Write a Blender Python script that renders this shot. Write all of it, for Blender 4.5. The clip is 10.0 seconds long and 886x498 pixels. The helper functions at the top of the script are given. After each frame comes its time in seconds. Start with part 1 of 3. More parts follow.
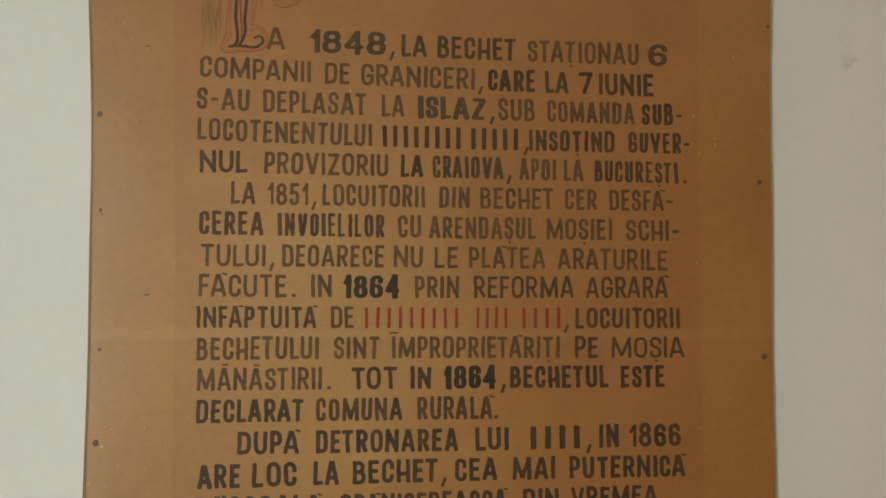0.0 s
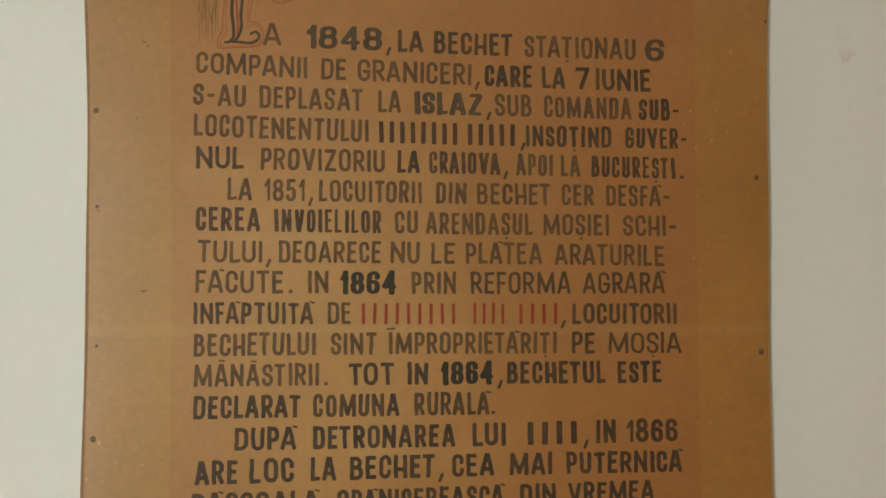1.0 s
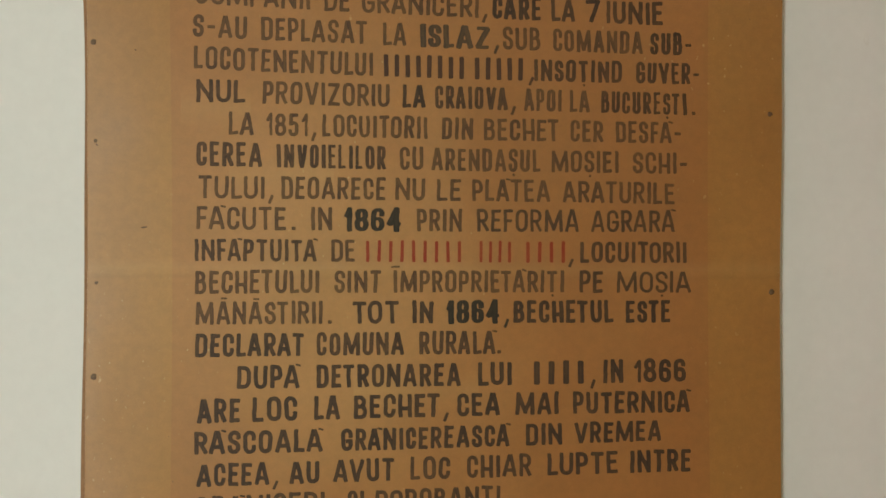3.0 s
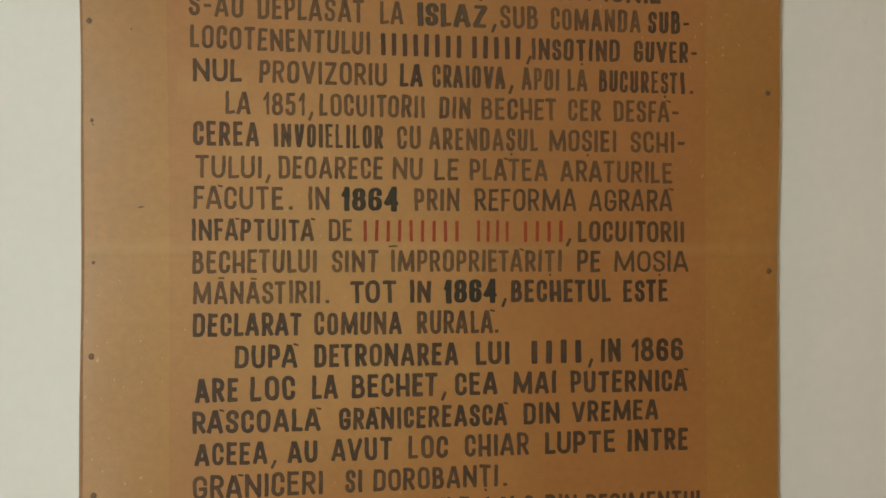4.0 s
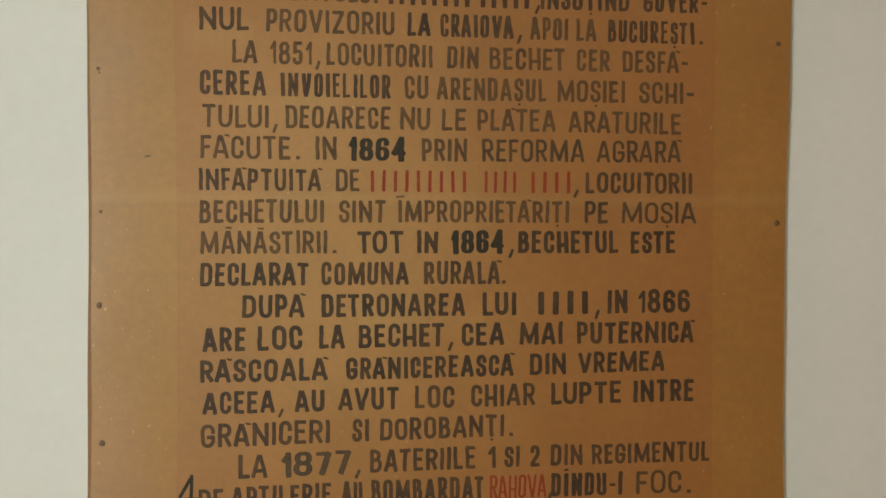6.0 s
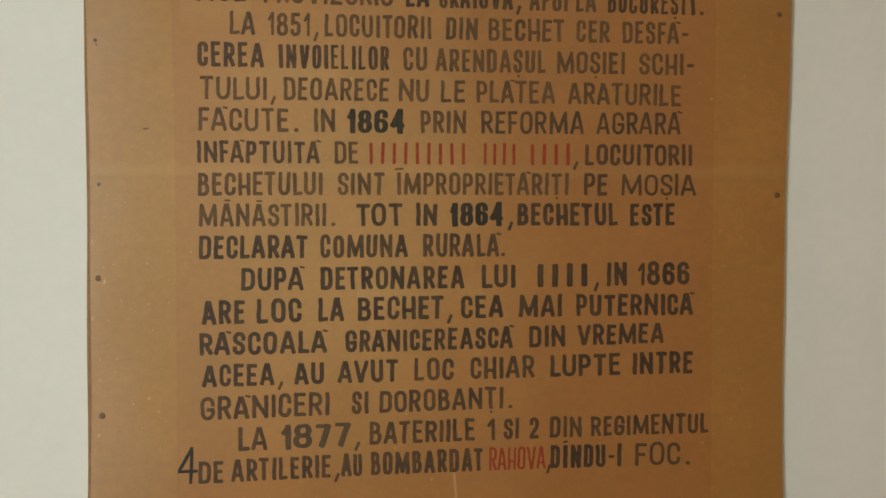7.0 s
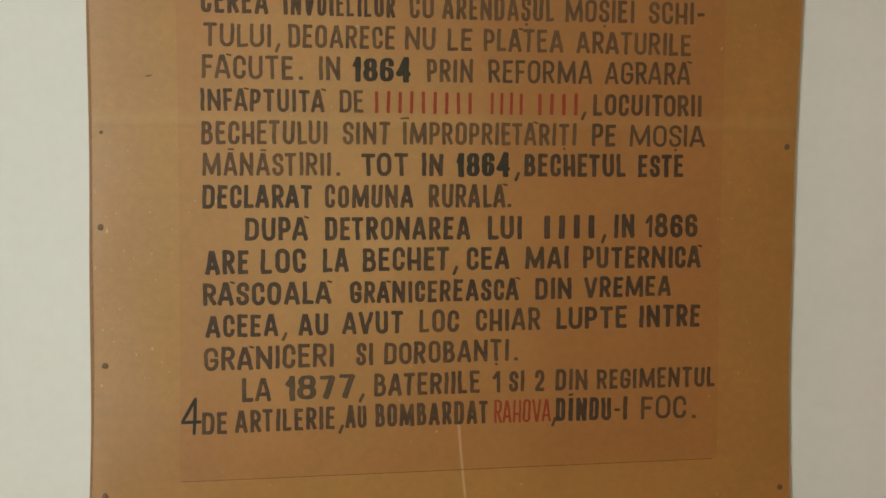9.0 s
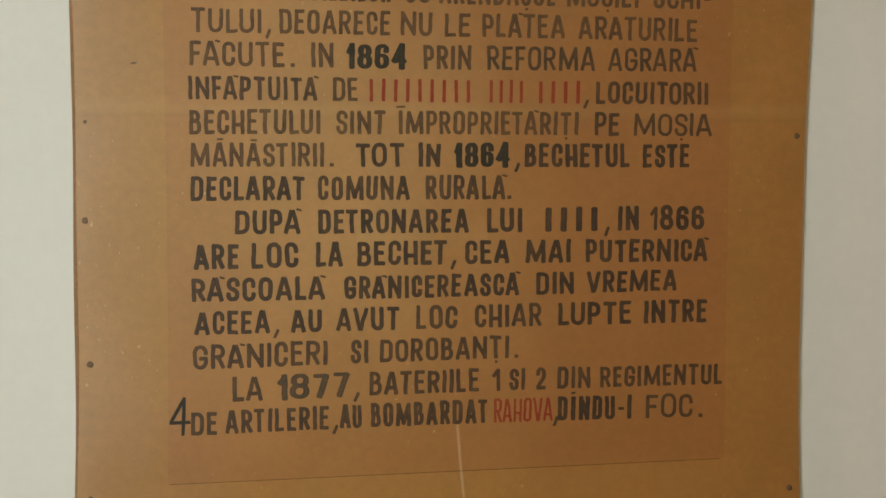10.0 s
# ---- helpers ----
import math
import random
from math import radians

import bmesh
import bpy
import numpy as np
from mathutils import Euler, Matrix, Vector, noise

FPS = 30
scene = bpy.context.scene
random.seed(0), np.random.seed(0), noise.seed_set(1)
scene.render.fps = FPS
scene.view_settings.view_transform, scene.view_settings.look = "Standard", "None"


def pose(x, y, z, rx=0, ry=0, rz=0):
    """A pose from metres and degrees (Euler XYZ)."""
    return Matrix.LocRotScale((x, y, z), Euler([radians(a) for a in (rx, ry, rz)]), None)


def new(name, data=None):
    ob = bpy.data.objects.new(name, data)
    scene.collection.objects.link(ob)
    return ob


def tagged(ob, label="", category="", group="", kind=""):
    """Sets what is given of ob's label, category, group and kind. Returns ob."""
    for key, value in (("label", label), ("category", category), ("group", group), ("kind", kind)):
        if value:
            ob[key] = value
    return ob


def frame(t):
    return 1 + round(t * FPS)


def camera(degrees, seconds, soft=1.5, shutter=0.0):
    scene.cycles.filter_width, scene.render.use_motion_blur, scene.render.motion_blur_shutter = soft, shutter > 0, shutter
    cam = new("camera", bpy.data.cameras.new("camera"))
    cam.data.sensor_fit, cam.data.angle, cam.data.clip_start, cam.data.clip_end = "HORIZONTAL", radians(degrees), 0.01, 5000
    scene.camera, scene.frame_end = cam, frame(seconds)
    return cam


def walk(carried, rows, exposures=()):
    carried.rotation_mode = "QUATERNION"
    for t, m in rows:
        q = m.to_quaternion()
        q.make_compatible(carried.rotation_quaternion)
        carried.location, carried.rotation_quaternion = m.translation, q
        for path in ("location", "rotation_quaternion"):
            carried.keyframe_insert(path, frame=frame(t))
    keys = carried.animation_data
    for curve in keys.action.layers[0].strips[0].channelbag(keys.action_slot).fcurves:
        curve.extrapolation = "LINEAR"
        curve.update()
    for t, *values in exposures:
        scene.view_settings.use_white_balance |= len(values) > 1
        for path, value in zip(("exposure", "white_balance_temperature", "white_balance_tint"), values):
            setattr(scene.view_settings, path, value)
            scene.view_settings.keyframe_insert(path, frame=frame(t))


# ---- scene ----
# A painted history panel on a plastered wall, in a side-lit room. x along the wall, y into the wall, z up.
cam = camera(50.0, 10.0, soft=1.6)
ROWS = [
    (0.0, -0.0296, -1.3990, 1.5430, 94.221, -1.680, 0.022),
    (0.2, -0.0296, -1.3981, 1.5426, 94.157, -1.675, 0.036),
    (0.5, -0.0281, -1.3993, 1.5430, 94.173, -1.675, 0.038),
    (1.0, -0.0242, -1.3987, 1.5454, 93.872, -1.652, -0.079),
    (1.2, -0.0256, -1.3958, 1.5443, 93.627, -1.628, -0.084),
    (1.5, -0.0288, -1.3918, 1.5406, 93.198, -1.549, 0.080),
    (1.7, -0.0318, -1.3874, 1.5358, 92.791, -1.552, 0.099),
    (2.0, -0.0340, -1.3820, 1.5292, 92.383, -1.689, 0.055),
    (2.2, -0.0334, -1.3779, 1.5247, 92.226, -1.671, 0.100),
    (2.5, -0.0307, -1.3741, 1.5179, 92.037, -1.612, 0.227),
    (2.7, -0.0307, -1.3724, 1.5143, 91.906, -1.600, 0.209),
    (3.8, -0.0313, -1.3675, 1.4993, 90.950, -1.730, 0.020),
    (4.0, -0.0312, -1.3691, 1.4977, 90.890, -1.784, 0.073),
    (4.5, -0.0332, -1.3699, 1.4921, 90.569, -1.731, 0.212),
    (4.7, -0.0341, -1.3691, 1.4884, 90.312, -1.660, 0.196),
    (5.0, -0.0343, -1.3698, 1.4816, 89.913, -1.644, 0.174),
    (5.2, -0.0356, -1.3692, 1.4779, 89.792, -1.576, 0.286),
    (5.5, -0.0362, -1.3699, 1.4721, 89.636, -1.522, 0.400),
    (5.7, -0.0364, -1.3689, 1.4690, 89.504, -1.550, 0.374),
    (6.8, -0.0347, -1.3659, 1.4558, 88.412, -1.529, 0.153),
    (7.0, -0.0336, -1.3652, 1.4521, 88.160, -1.525, 0.221),
    (7.5, -0.0331, -1.3580, 1.4404, 87.341, -1.369, 0.198),
    (7.7, -0.0357, -1.3543, 1.4319, 87.050, -1.362, 0.238),
    (8.0, -0.0384, -1.3515, 1.4204, 86.877, -1.534, 0.319),
    (8.2, -0.0380, -1.3493, 1.4172, 86.917, -1.528, 0.433),
    (8.5, -0.0362, -1.3498, 1.4144, 86.934, -1.502, 0.464),
    (9.0, -0.0411, -1.3536, 1.4106, 86.926, -1.527, 0.504),
    (9.2, -0.0407, -1.3529, 1.4092, 86.880, -1.458, 0.513),
    (9.5, -0.0392, -1.3437, 1.4080, 86.946, -1.330, 0.532),
    (9.7, -0.0400, -1.3281, 1.4070, 86.943, -1.476, 0.396),
    (10.0, -0.0410, -1.3057, 1.4037, 86.721, -1.727, 0.387),
]


def carried_pose(x, y, z, pitch, yaw, roll):
    return pose(x, y, z, 0, 0, yaw) @ pose(0, 0, 0, pitch, 0, 0) @ pose(0, 0, 0, 0, 0, roll)


walk(cam, [(t, carried_pose(x, y, z, p, w, r)) for t, x, y, z, p, w, r in ROWS], exposures=[(0.0, -0.09), (0.5, -0.02), (1.0, 0.05), (10.0, 0.05)])

# ---- world and light ----
WALL_Y = 0.0042           # face of the wall that carries the panel
LEFT, RIGHT, BACK, TOP = -1.34, 2.6, -4.2, 2.9

world = bpy.data.worlds.new("world")
scene.world = world
world.use_nodes = True
sky = world.node_tree.nodes.new("ShaderNodeTexSky")
sky.sky_type, sky.sun_disc = "NISHITA", False
sky.sun_elevation, sky.sun_rotation = radians(40), radians(120)
world.node_tree.links.new(sky.outputs[0], world.node_tree.nodes["Background"].inputs[0])
world.node_tree.nodes["Background"].inputs[1].default_value = 0.1


def window_light(name, m, width, height, power, colour, spread=180):
    """Area lamp in an opening: skylight from the west, added lamps elsewhere."""
    lamp = bpy.data.lights.new(name, "AREA")
    lamp.shape, lamp.size, lamp.size_y, lamp.energy, lamp.color, lamp.spread = "RECTANGLE", width, height, power, colour, radians(spread)
    ob = new(name, lamp)
    ob.matrix_world = m
    return ob


BIG_WINDOW = (-1.80, -0.80, 0.32, 2.52)       # in the west wall: y0, y1, z0, z1
# Unseen doorway, passage and end window, added so a lamp grazes the wall.
ADDED_DOORWAY = (-0.62, -0.08, 0.0, 2.35)           # in the west wall, to the added passage
ADDED_PASSAGE, ADDED_END_WINDOW = -7.0, (-0.60, -0.46, 0.5, 2.35)
ADDED_BACK_WINDOW = (-1.28, -0.02, 0.35, 2.60)      # added in the unseen south wall for the fill lamp: x0, x1, z0, z1
window_light("window_light", pose(LEFT - 0.05, -1.30, 1.42, 90, 0, -90), 1.00, 2.20, 37.5, (0.90, 1.0, 0.90))
# Narrow pink lamp, added so the panel's edge casts a strip of shadow.
window_light("grazing_lamp", pose(ADDED_PASSAGE - 0.05, -0.53, 1.425, 90, 0, -90), 0.14, 1.85, 22.5, (1.0, 0.65, 0.60), 40)
# Yellow fill lamp behind the camera, added to brighten the panel's left half.
window_light("back_fill_lamp", pose(-0.65, BACK - 0.05, 1.475, 90, 0, 0), 1.26, 2.25, 15.5, (1.0, 0.98, 0.38))


# ---- materials ----
def material(name, roughness=0.6, specular=0.3):
    m = bpy.data.materials.new(name)
    m.use_nodes = True
    b = m.node_tree.nodes["Principled BSDF"]
    b.inputs["Roughness"].default_value = roughness
    b.inputs["Specular IOR Level"].default_value = specular
    return m, m.node_tree.nodes, m.node_tree.links, b


def place(nodes, links, scale=(1, 1, 1)):
    """World position, stretched."""
    geo = nodes.new("ShaderNodeNewGeometry")
    mp = nodes.new("ShaderNodeMapping")
    mp.inputs["Scale"].default_value = scale
    links.new(geo.outputs["Position"], mp.inputs["Vector"])
    return mp.outputs[0]


def noise_at(nodes, links, vec, scale, detail=4.0, rough=0.55):
    n = nodes.new("ShaderNodeTexNoise")
    n.inputs["Scale"].default_value, n.inputs["Detail"].default_value, n.inputs["Roughness"].default_value = scale, detail, rough
    links.new(vec, n.inputs["Vector"])
    return n.outputs["Fac"]


def ramp(nodes, links, fac, *stops):
    r = nodes.new("ShaderNodeValToRGB")
    e = r.color_ramp.elements
    while len(e) < len(stops):
        e.new(0.5)
    for el, (p, c) in zip(e, stops):
        el.position, el.color = p, (c, c, c, 1) if isinstance(c, (int, float)) else (*c, 1)
    links.new(fac, r.inputs[0])
    return r.outputs[0]


def mix(nodes, links, kind, fac, a, b):
    m = nodes.new("ShaderNodeMix")
    m.data_type, m.blend_type = "RGBA", kind
    for sock, v in ((m.inputs["Factor"], fac), (m.inputs["A"], a), (m.inputs["B"], b)):
        if isinstance(v, (int, float)):
            sock.default_value = v if sock.type == "VALUE" else (v, v, v, 1)
        elif isinstance(v, tuple):
            sock.default_value = (*v, 1)
        else:
            links.new(v, sock)
    return m.outputs["Result"]


def calc(nodes, links, op, *vals):
    n = nodes.new("ShaderNodeMath")
    n.operation = op
    for s, v in zip(n.inputs, vals):
        if isinstance(v, (int, float)):
            s.default_value = v
        else:
            links.new(v, s)
    return n.outputs[0]


def bump(nodes, links, bsdf, height, strength, distance):
    b = nodes.new("ShaderNodeBump")
    b.inputs["Strength"].default_value, b.inputs["Distance"].default_value = strength, distance
    links.new(height, b.inputs["Height"])
    links.new(b.outputs[0], bsdf.inputs["Normal"])


def line_mask(nodes, links, axis, at, width, lo, hi, wobble=0.0, lean=0.0):
    """1 on a straight mark along the wall: at a height (axis z) or upright (axis x), between lo and hi of the other axis."""
    geo = nodes.new("ShaderNodeNewGeometry")
    sep = nodes.new("ShaderNodeSeparateXYZ")
    links.new(geo.outputs["Position"], sep.inputs[0])
    a, o = (sep.outputs["X"], sep.outputs["Z"]) if axis == "x" else (sep.outputs["Z"], sep.outputs["X"])
    w = noise_at(nodes, links, place(nodes, links), 9.0, 2.0)
    shift = calc(nodes, links, "MULTIPLY_ADD", w, wobble, at - wobble / 2)
    shift = calc(nodes, links, "MULTIPLY_ADD", calc(nodes, links, "SUBTRACT", o, lo), lean, shift)
    d = calc(nodes, links, "ABSOLUTE", calc(nodes, links, "SUBTRACT", a, shift))
    near = calc(nodes, links, "SUBTRACT", 1.0, calc(nodes, links, "DIVIDE", d, width))
    near = calc(nodes, links, "MAXIMUM", near, 0.0)
    inside = calc(nodes, links, "MULTIPLY", calc(nodes, links, "GREATER_THAN", o, lo), calc(nodes, links, "LESS_THAN", o, hi))
    return calc(nodes, links, "MULTIPLY", near, inside)


def plaster(name, colour, stains=False):
    m, n, l, b = material(name, 0.85, 0.2)
    pos = place(n, l)
    big = ramp(n, l, noise_at(n, l, pos, 1.7, 5.0), (0.3, 0.94), (0.7, 1.0))
    fine = ramp(n, l, noise_at(n, l, pos, 60.0, 6.0), (0.3, 0.97), (0.7, 1.0))
    col = mix(n, l, "MULTIPLY", 1.0, mix(n, l, "MULTIPLY", 1.0, colour, big), fine)
    if stains:
        # a faint brown ring left by damp, with a smudge above it
        for x, z, rx, rz, inner, strength in ((0.628, 1.943, 0.014, 0.019, 1.0, 0.26), (0.627, 1.972, 0.012, 0.018, 1.0, 0.10),
                                              (0.632, 1.862, 0.004, 0.012, 0.0, 0.10)):
            sep = n.new("ShaderNodeSeparateXYZ")
            l.new(pos, sep.inputs[0])
            wob = noise_at(n, l, pos, 70.0, 3.0)
            u = calc(n, l, "DIVIDE", calc(n, l, "SUBTRACT", sep.outputs["X"], x), rx)
            v = calc(n, l, "DIVIDE", calc(n, l, "SUBTRACT", sep.outputs["Z"], z), rz)
            d = calc(n, l, "SQRT", calc(n, l, "ADD", calc(n, l, "MULTIPLY", u, u), calc(n, l, "MULTIPLY", v, v)))
            d = calc(n, l, "MULTIPLY_ADD", calc(n, l, "SUBTRACT", wob, 0.5), 1.7, d)
            ring = ramp(n, l, d, (0.0, inner * 0.45), (0.55, 0.45), (0.80, 1.0), (1.0, 0.0))
            upper = ramp(n, l, calc(n, l, "MULTIPLY_ADD", v, -0.5, 0.5), (0.2, 0.15), (0.75, 1.0))
            col = mix(n, l, "MIX", calc(n, l, "MULTIPLY", calc(n, l, "MULTIPLY", ring, upper), strength), col, (0.36, 0.22, 0.15))
    l.new(col, b.inputs["Base Color"])
    h = calc(n, l, "ADD", calc(n, l, "MULTIPLY", noise_at(n, l, pos, 7.0, 3.0), 3.0), noise_at(n, l, pos, 90.0, 5.0))
    bump(n, l, b, h, 0.12, 0.002)
    return m


def card(name, colour, warm, sheet):
    """Aged brown card: blotches, fibre, specks, creases."""
    m, n, l, b = material(name, 0.34, 1.0)
    pos = place(n, l)
    blot = noise_at(n, l, pos, 5.0, 5.0, 0.6)
    col = mix(n, l, "MIX", ramp(n, l, blot, (0.32, 0.0), (0.72, 1.0)), colour, warm)
    fibre = noise_at(n, l, place(n, l, (60, 60, 200)), 1.0, 4.0, 0.7)
    col = mix(n, l, "MULTIPLY", 1.0, col, ramp(n, l, fibre, (0.25, 0.985), (0.75, 1.01)))
    grain = noise_at(n, l, pos, 420.0, 3.0, 0.7)
    col = mix(n, l, "MULTIPLY", 1.0, col, ramp(n, l, grain, (0.3, 0.92), (0.7, 1.04)))
    mottle = noise_at(n, l, pos, 75.0, 3.0, 0.6)
    col = mix(n, l, "MULTIPLY", 1.0, col, ramp(n, l, mottle, (0.3, 0.91), (0.7, 1.06)))
    cloud = noise_at(n, l, place(n, l, (10, 10, 9)), 1.0, 3.0)
    col = mix(n, l, "MULTIPLY", 1.0, col, ramp(n, l, cloud, (0.3, 0.92), (0.7, 1.03)))
    # dark specks and pale chips
    speck = noise_at(n, l, pos, 95.0, 2.0, 0.5)
    col = mix(n, l, "MIX", ramp(n, l, speck, (0.745, 0.0), (0.79, 0.55)), col, (0.10, 0.06, 0.03))
    chip = noise_at(n, l, place(n, l, (130, 130, 90)), 1.0, 2.0, 0.5)
    worn = noise_at(n, l, pos, 3.1, 2.0)
    chips = calc(n, l, "MULTIPLY", ramp(n, l, chip, (0.68, 0.0), (0.73, 0.5)), ramp(n, l, worn, (0.5, 0.0), (0.6, 1.0)))
    col = mix(n, l, "MIX", chips, col, (0.62, 0.45, 0.24))
    # crease across the whole card, and the pale scratch low down
    fold = line_mask(n, l, "z", 1.520, 0.014, -0.6, 0.6, 0.006)
    col = mix(n, l, "MIX", calc(n, l, "MULTIPLY", fold, 0.09), col, (0.62, 0.44, 0.22))
    fold2 = line_mask(n, l, "z", 1.508, 0.005, -0.6, 0.6, 0.008)
    col = mix(n, l, "MIX", calc(n, l, "MULTIPLY", fold2, 0.10), col, (0.14, 0.08, 0.03))
    scratch = line_mask(n, l, "x", 0.037, 0.0028, 0.90, 1.088, 0.004, -0.095)
    col = mix(n, l, "MIX", calc(n, l, "MULTIPLY", scratch, 0.34), col, (0.75, 0.58, 0.42))
    if sheet:
        for z, x0, x1, s in ((1.752, -0.37, -0.27, 0.12), (1.655, -0.30, -0.15, 0.10), (1.345, -0.12, 0.06, 0.12)):
            patch = line_mask(n, l, "z", z, 0.03, x0, x1, 0.004)
            col = mix(n, l, "MIX", calc(n, l, "MULTIPLY", patch, s), col, (0.55, 0.36, 0.15))
    l.new(col, b.inputs["Base Color"])
    h = calc(n, l, "ADD", calc(n, l, "MULTIPLY", noise_at(n, l, pos, 3.0, 2.0), 14.0), calc(n, l, "MULTIPLY", fibre, 0.15))
    h = calc(n, l, "ADD", h, calc(n, l, "MULTIPLY", fold, 1.2))
    bump(n, l, b, h, 0.25, 0.002)
    return m


def ink(name, dark, faded, cover):
    """Brushed poster paint: streaky, thin in places."""
    m, n, l, b = material(name, 0.58, 0.35)
    streak = noise_at(n, l, place(n, l, (170, 170, 70)), 1.0, 4.0, 0.65)
    patch = noise_at(n, l, place(n, l), 30.0, 3.0)
    f = calc(n, l, "ADD", calc(n, l, "MULTIPLY", streak, 0.5), calc(n, l, "MULTIPLY", patch, 0.5))
    # each stroke has its own load of paint
    each = n.new("ShaderNodeNewGeometry").outputs["Random Per Island"]
    f = calc(n, l, "ADD", f, calc(n, l, "MULTIPLY_ADD", each, 0.08, -0.04))
    # the brush left less paint along the middle of a stroke than at its edges
    body = n.new("ShaderNodeAttribute")
    body.attribute_name = "middle"
    f = calc(n, l, "ADD", f, calc(n, l, "MULTIPLY_ADD", body.outputs["Fac"], 0.14, -0.05))
    l.new(mix(n, l, "MIX", ramp(n, l, f, (cover - 0.11, 0.0), (cover + 0.13, 1.0)), dark, faded), b.inputs["Base Color"])
    bump(n, l, b, streak, 0.2, 0.0004)
    return m


def plain(name, colour, roughness, specular=0.3, metal=0.0, grain=60.0, spread=0.15):
    m, n, l, b = material(name, roughness, specular)
    b.inputs["Metallic"].default_value = metal
    f = noise_at(n, l, place(n, l), grain, 5.0)
    l.new(mix(n, l, "MULTIPLY", 1.0, colour, ramp(n, l, f, (0.25, 1.0 - spread), (0.75, 1.0))), b.inputs["Base Color"])
    bump(n, l, b, f, 0.15, 0.001)
    return m


M_WALL = plaster("wall_plaster", (0.80, 0.765, 0.765), True)
# Plaster of the unseen walls; its dark pink tints and dims the bounced light.
M_ROOM = plaster("room_plaster", (0.34, 0.225, 0.21))
M_CEIL = plaster("ceiling_plaster", (0.68, 0.67, 0.65))
M_FLOOR = plain("floor_boards", (0.30, 0.18, 0.09), 0.45, 0.4, 0.0, 14.0, 0.4)
M_CARD = card("margin_card", (0.402, 0.182, 0.047), (0.360, 0.159, 0.039), False)
M_SHEET = card("text_sheet_card", (0.380, 0.154, 0.043), (0.339, 0.135, 0.036), True)
M_BACK = plain("hardboard", (0.36, 0.19, 0.10), 0.7, 0.2, 0.0, 120.0, 0.3)
M_BATTEN = plain("batten_wood", (0.30, 0.20, 0.11), 0.7, 0.2)
M_NAIL = plain("rusty_nail", (0.19, 0.11, 0.065), 0.55, 0.4, 0.2, 400.0, 0.5)
M_PALE_NAIL = plain("dull_nail", (0.20, 0.12, 0.065), 0.5, 0.4, 0.3, 400.0, 0.5)
M_FRAME = plain("window_paint", (0.78, 0.77, 0.73), 0.5)
M_GLASS = bpy.data.materials.new("window_glass")
M_GLASS.use_nodes = True
M_GLASS.node_tree.nodes["Principled BSDF"].inputs["Transmission Weight"].default_value = 1.0
M_GLASS.node_tree.nodes["Principled BSDF"].inputs["Roughness"].default_value = 0.02

INKS = {  # stroke weight as a share of the letter's height, and the paint
    "f": (0.160, ink("faded_paint", (0.064, 0.032, 0.019), (0.130, 0.066, 0.029), 0.50)),
    "d": (0.172, ink("grey_paint", (0.048, 0.025, 0.016), (0.100, 0.051, 0.025), 0.53)),
    "b": (0.186, ink("dark_paint", (0.038, 0.021, 0.015), (0.080, 0.043, 0.023), 0.55)),
    "g": (0.255, ink("heavy_grey_paint", (0.050, 0.031, 0.021), (0.100, 0.059, 0.032), 0.51)),
    "k": (0.250, ink("black_paint", (0.022, 0.017, 0.013), (0.05, 0.034, 0.022), 0.58)),
    "t": (0.145, ink("thin_paint", (0.050, 0.028, 0.018), (0.100, 0.053, 0.026), 0.52)),
    "q": (0.115, ink("black_brush_paint", (0.02, 0.016, 0.013), (0.045, 0.032, 0.021), 0.60)),
    "n": (0.185, ink("brown_paint", (0.052, 0.023, 0.016), (0.082, 0.039, 0.022), 0.55)),
    "r": (0.105, ink("red_paint", (0.24, 0.020, 0.010), (0.28, 0.050, 0.019), 0.52)),
}
M_RED_LINE = ink("red_line", (0.30, 0.050, 0.022), (0.36, 0.11, 0.042), 0.50)
# Dark brown that paints the shade at the sheet's lower edge.
M_EDGE_SHADE = plain("edge_shade_paint", (0.17, 0.085, 0.032), 0.6, 0.3, 0.0, 300.0, 0.4)
M_PENCIL = ink("faint_brown_line", (0.17, 0.085, 0.032), (0.27, 0.135, 0.046), 0.43)


# ---- geometry helpers ----
def finish(name, bm, mat, parent=None, label="", smooth=False):
    me = bpy.data.meshes.new(name)
    bm.normal_update()
    bm.to_mesh(me)
    bm.free()
    me.materials.append(mat)
    if smooth:
        for p in me.polygons:
            p.use_smooth = True
    ob = new(name, me)
    if parent:
        ob.parent = parent
        ob.matrix_parent_inverse = parent.matrix_world.inverted()
    if label:
        ob["label"] = label
    return ob


def box(bm, x0, x1, y0, y1, z0, z1):
    v = [bm.verts.new((x, y, z)) for x in (x0, x1) for y in (y0, y1) for z in (z0, z1)]
    for f in ((0, 1, 3, 2), (4, 6, 7, 5), (0, 4, 5, 1), (2, 3, 7, 6), (0, 2, 6, 4), (1, 5, 7, 3)):
        bm.faces.new([v[i] for i in f])


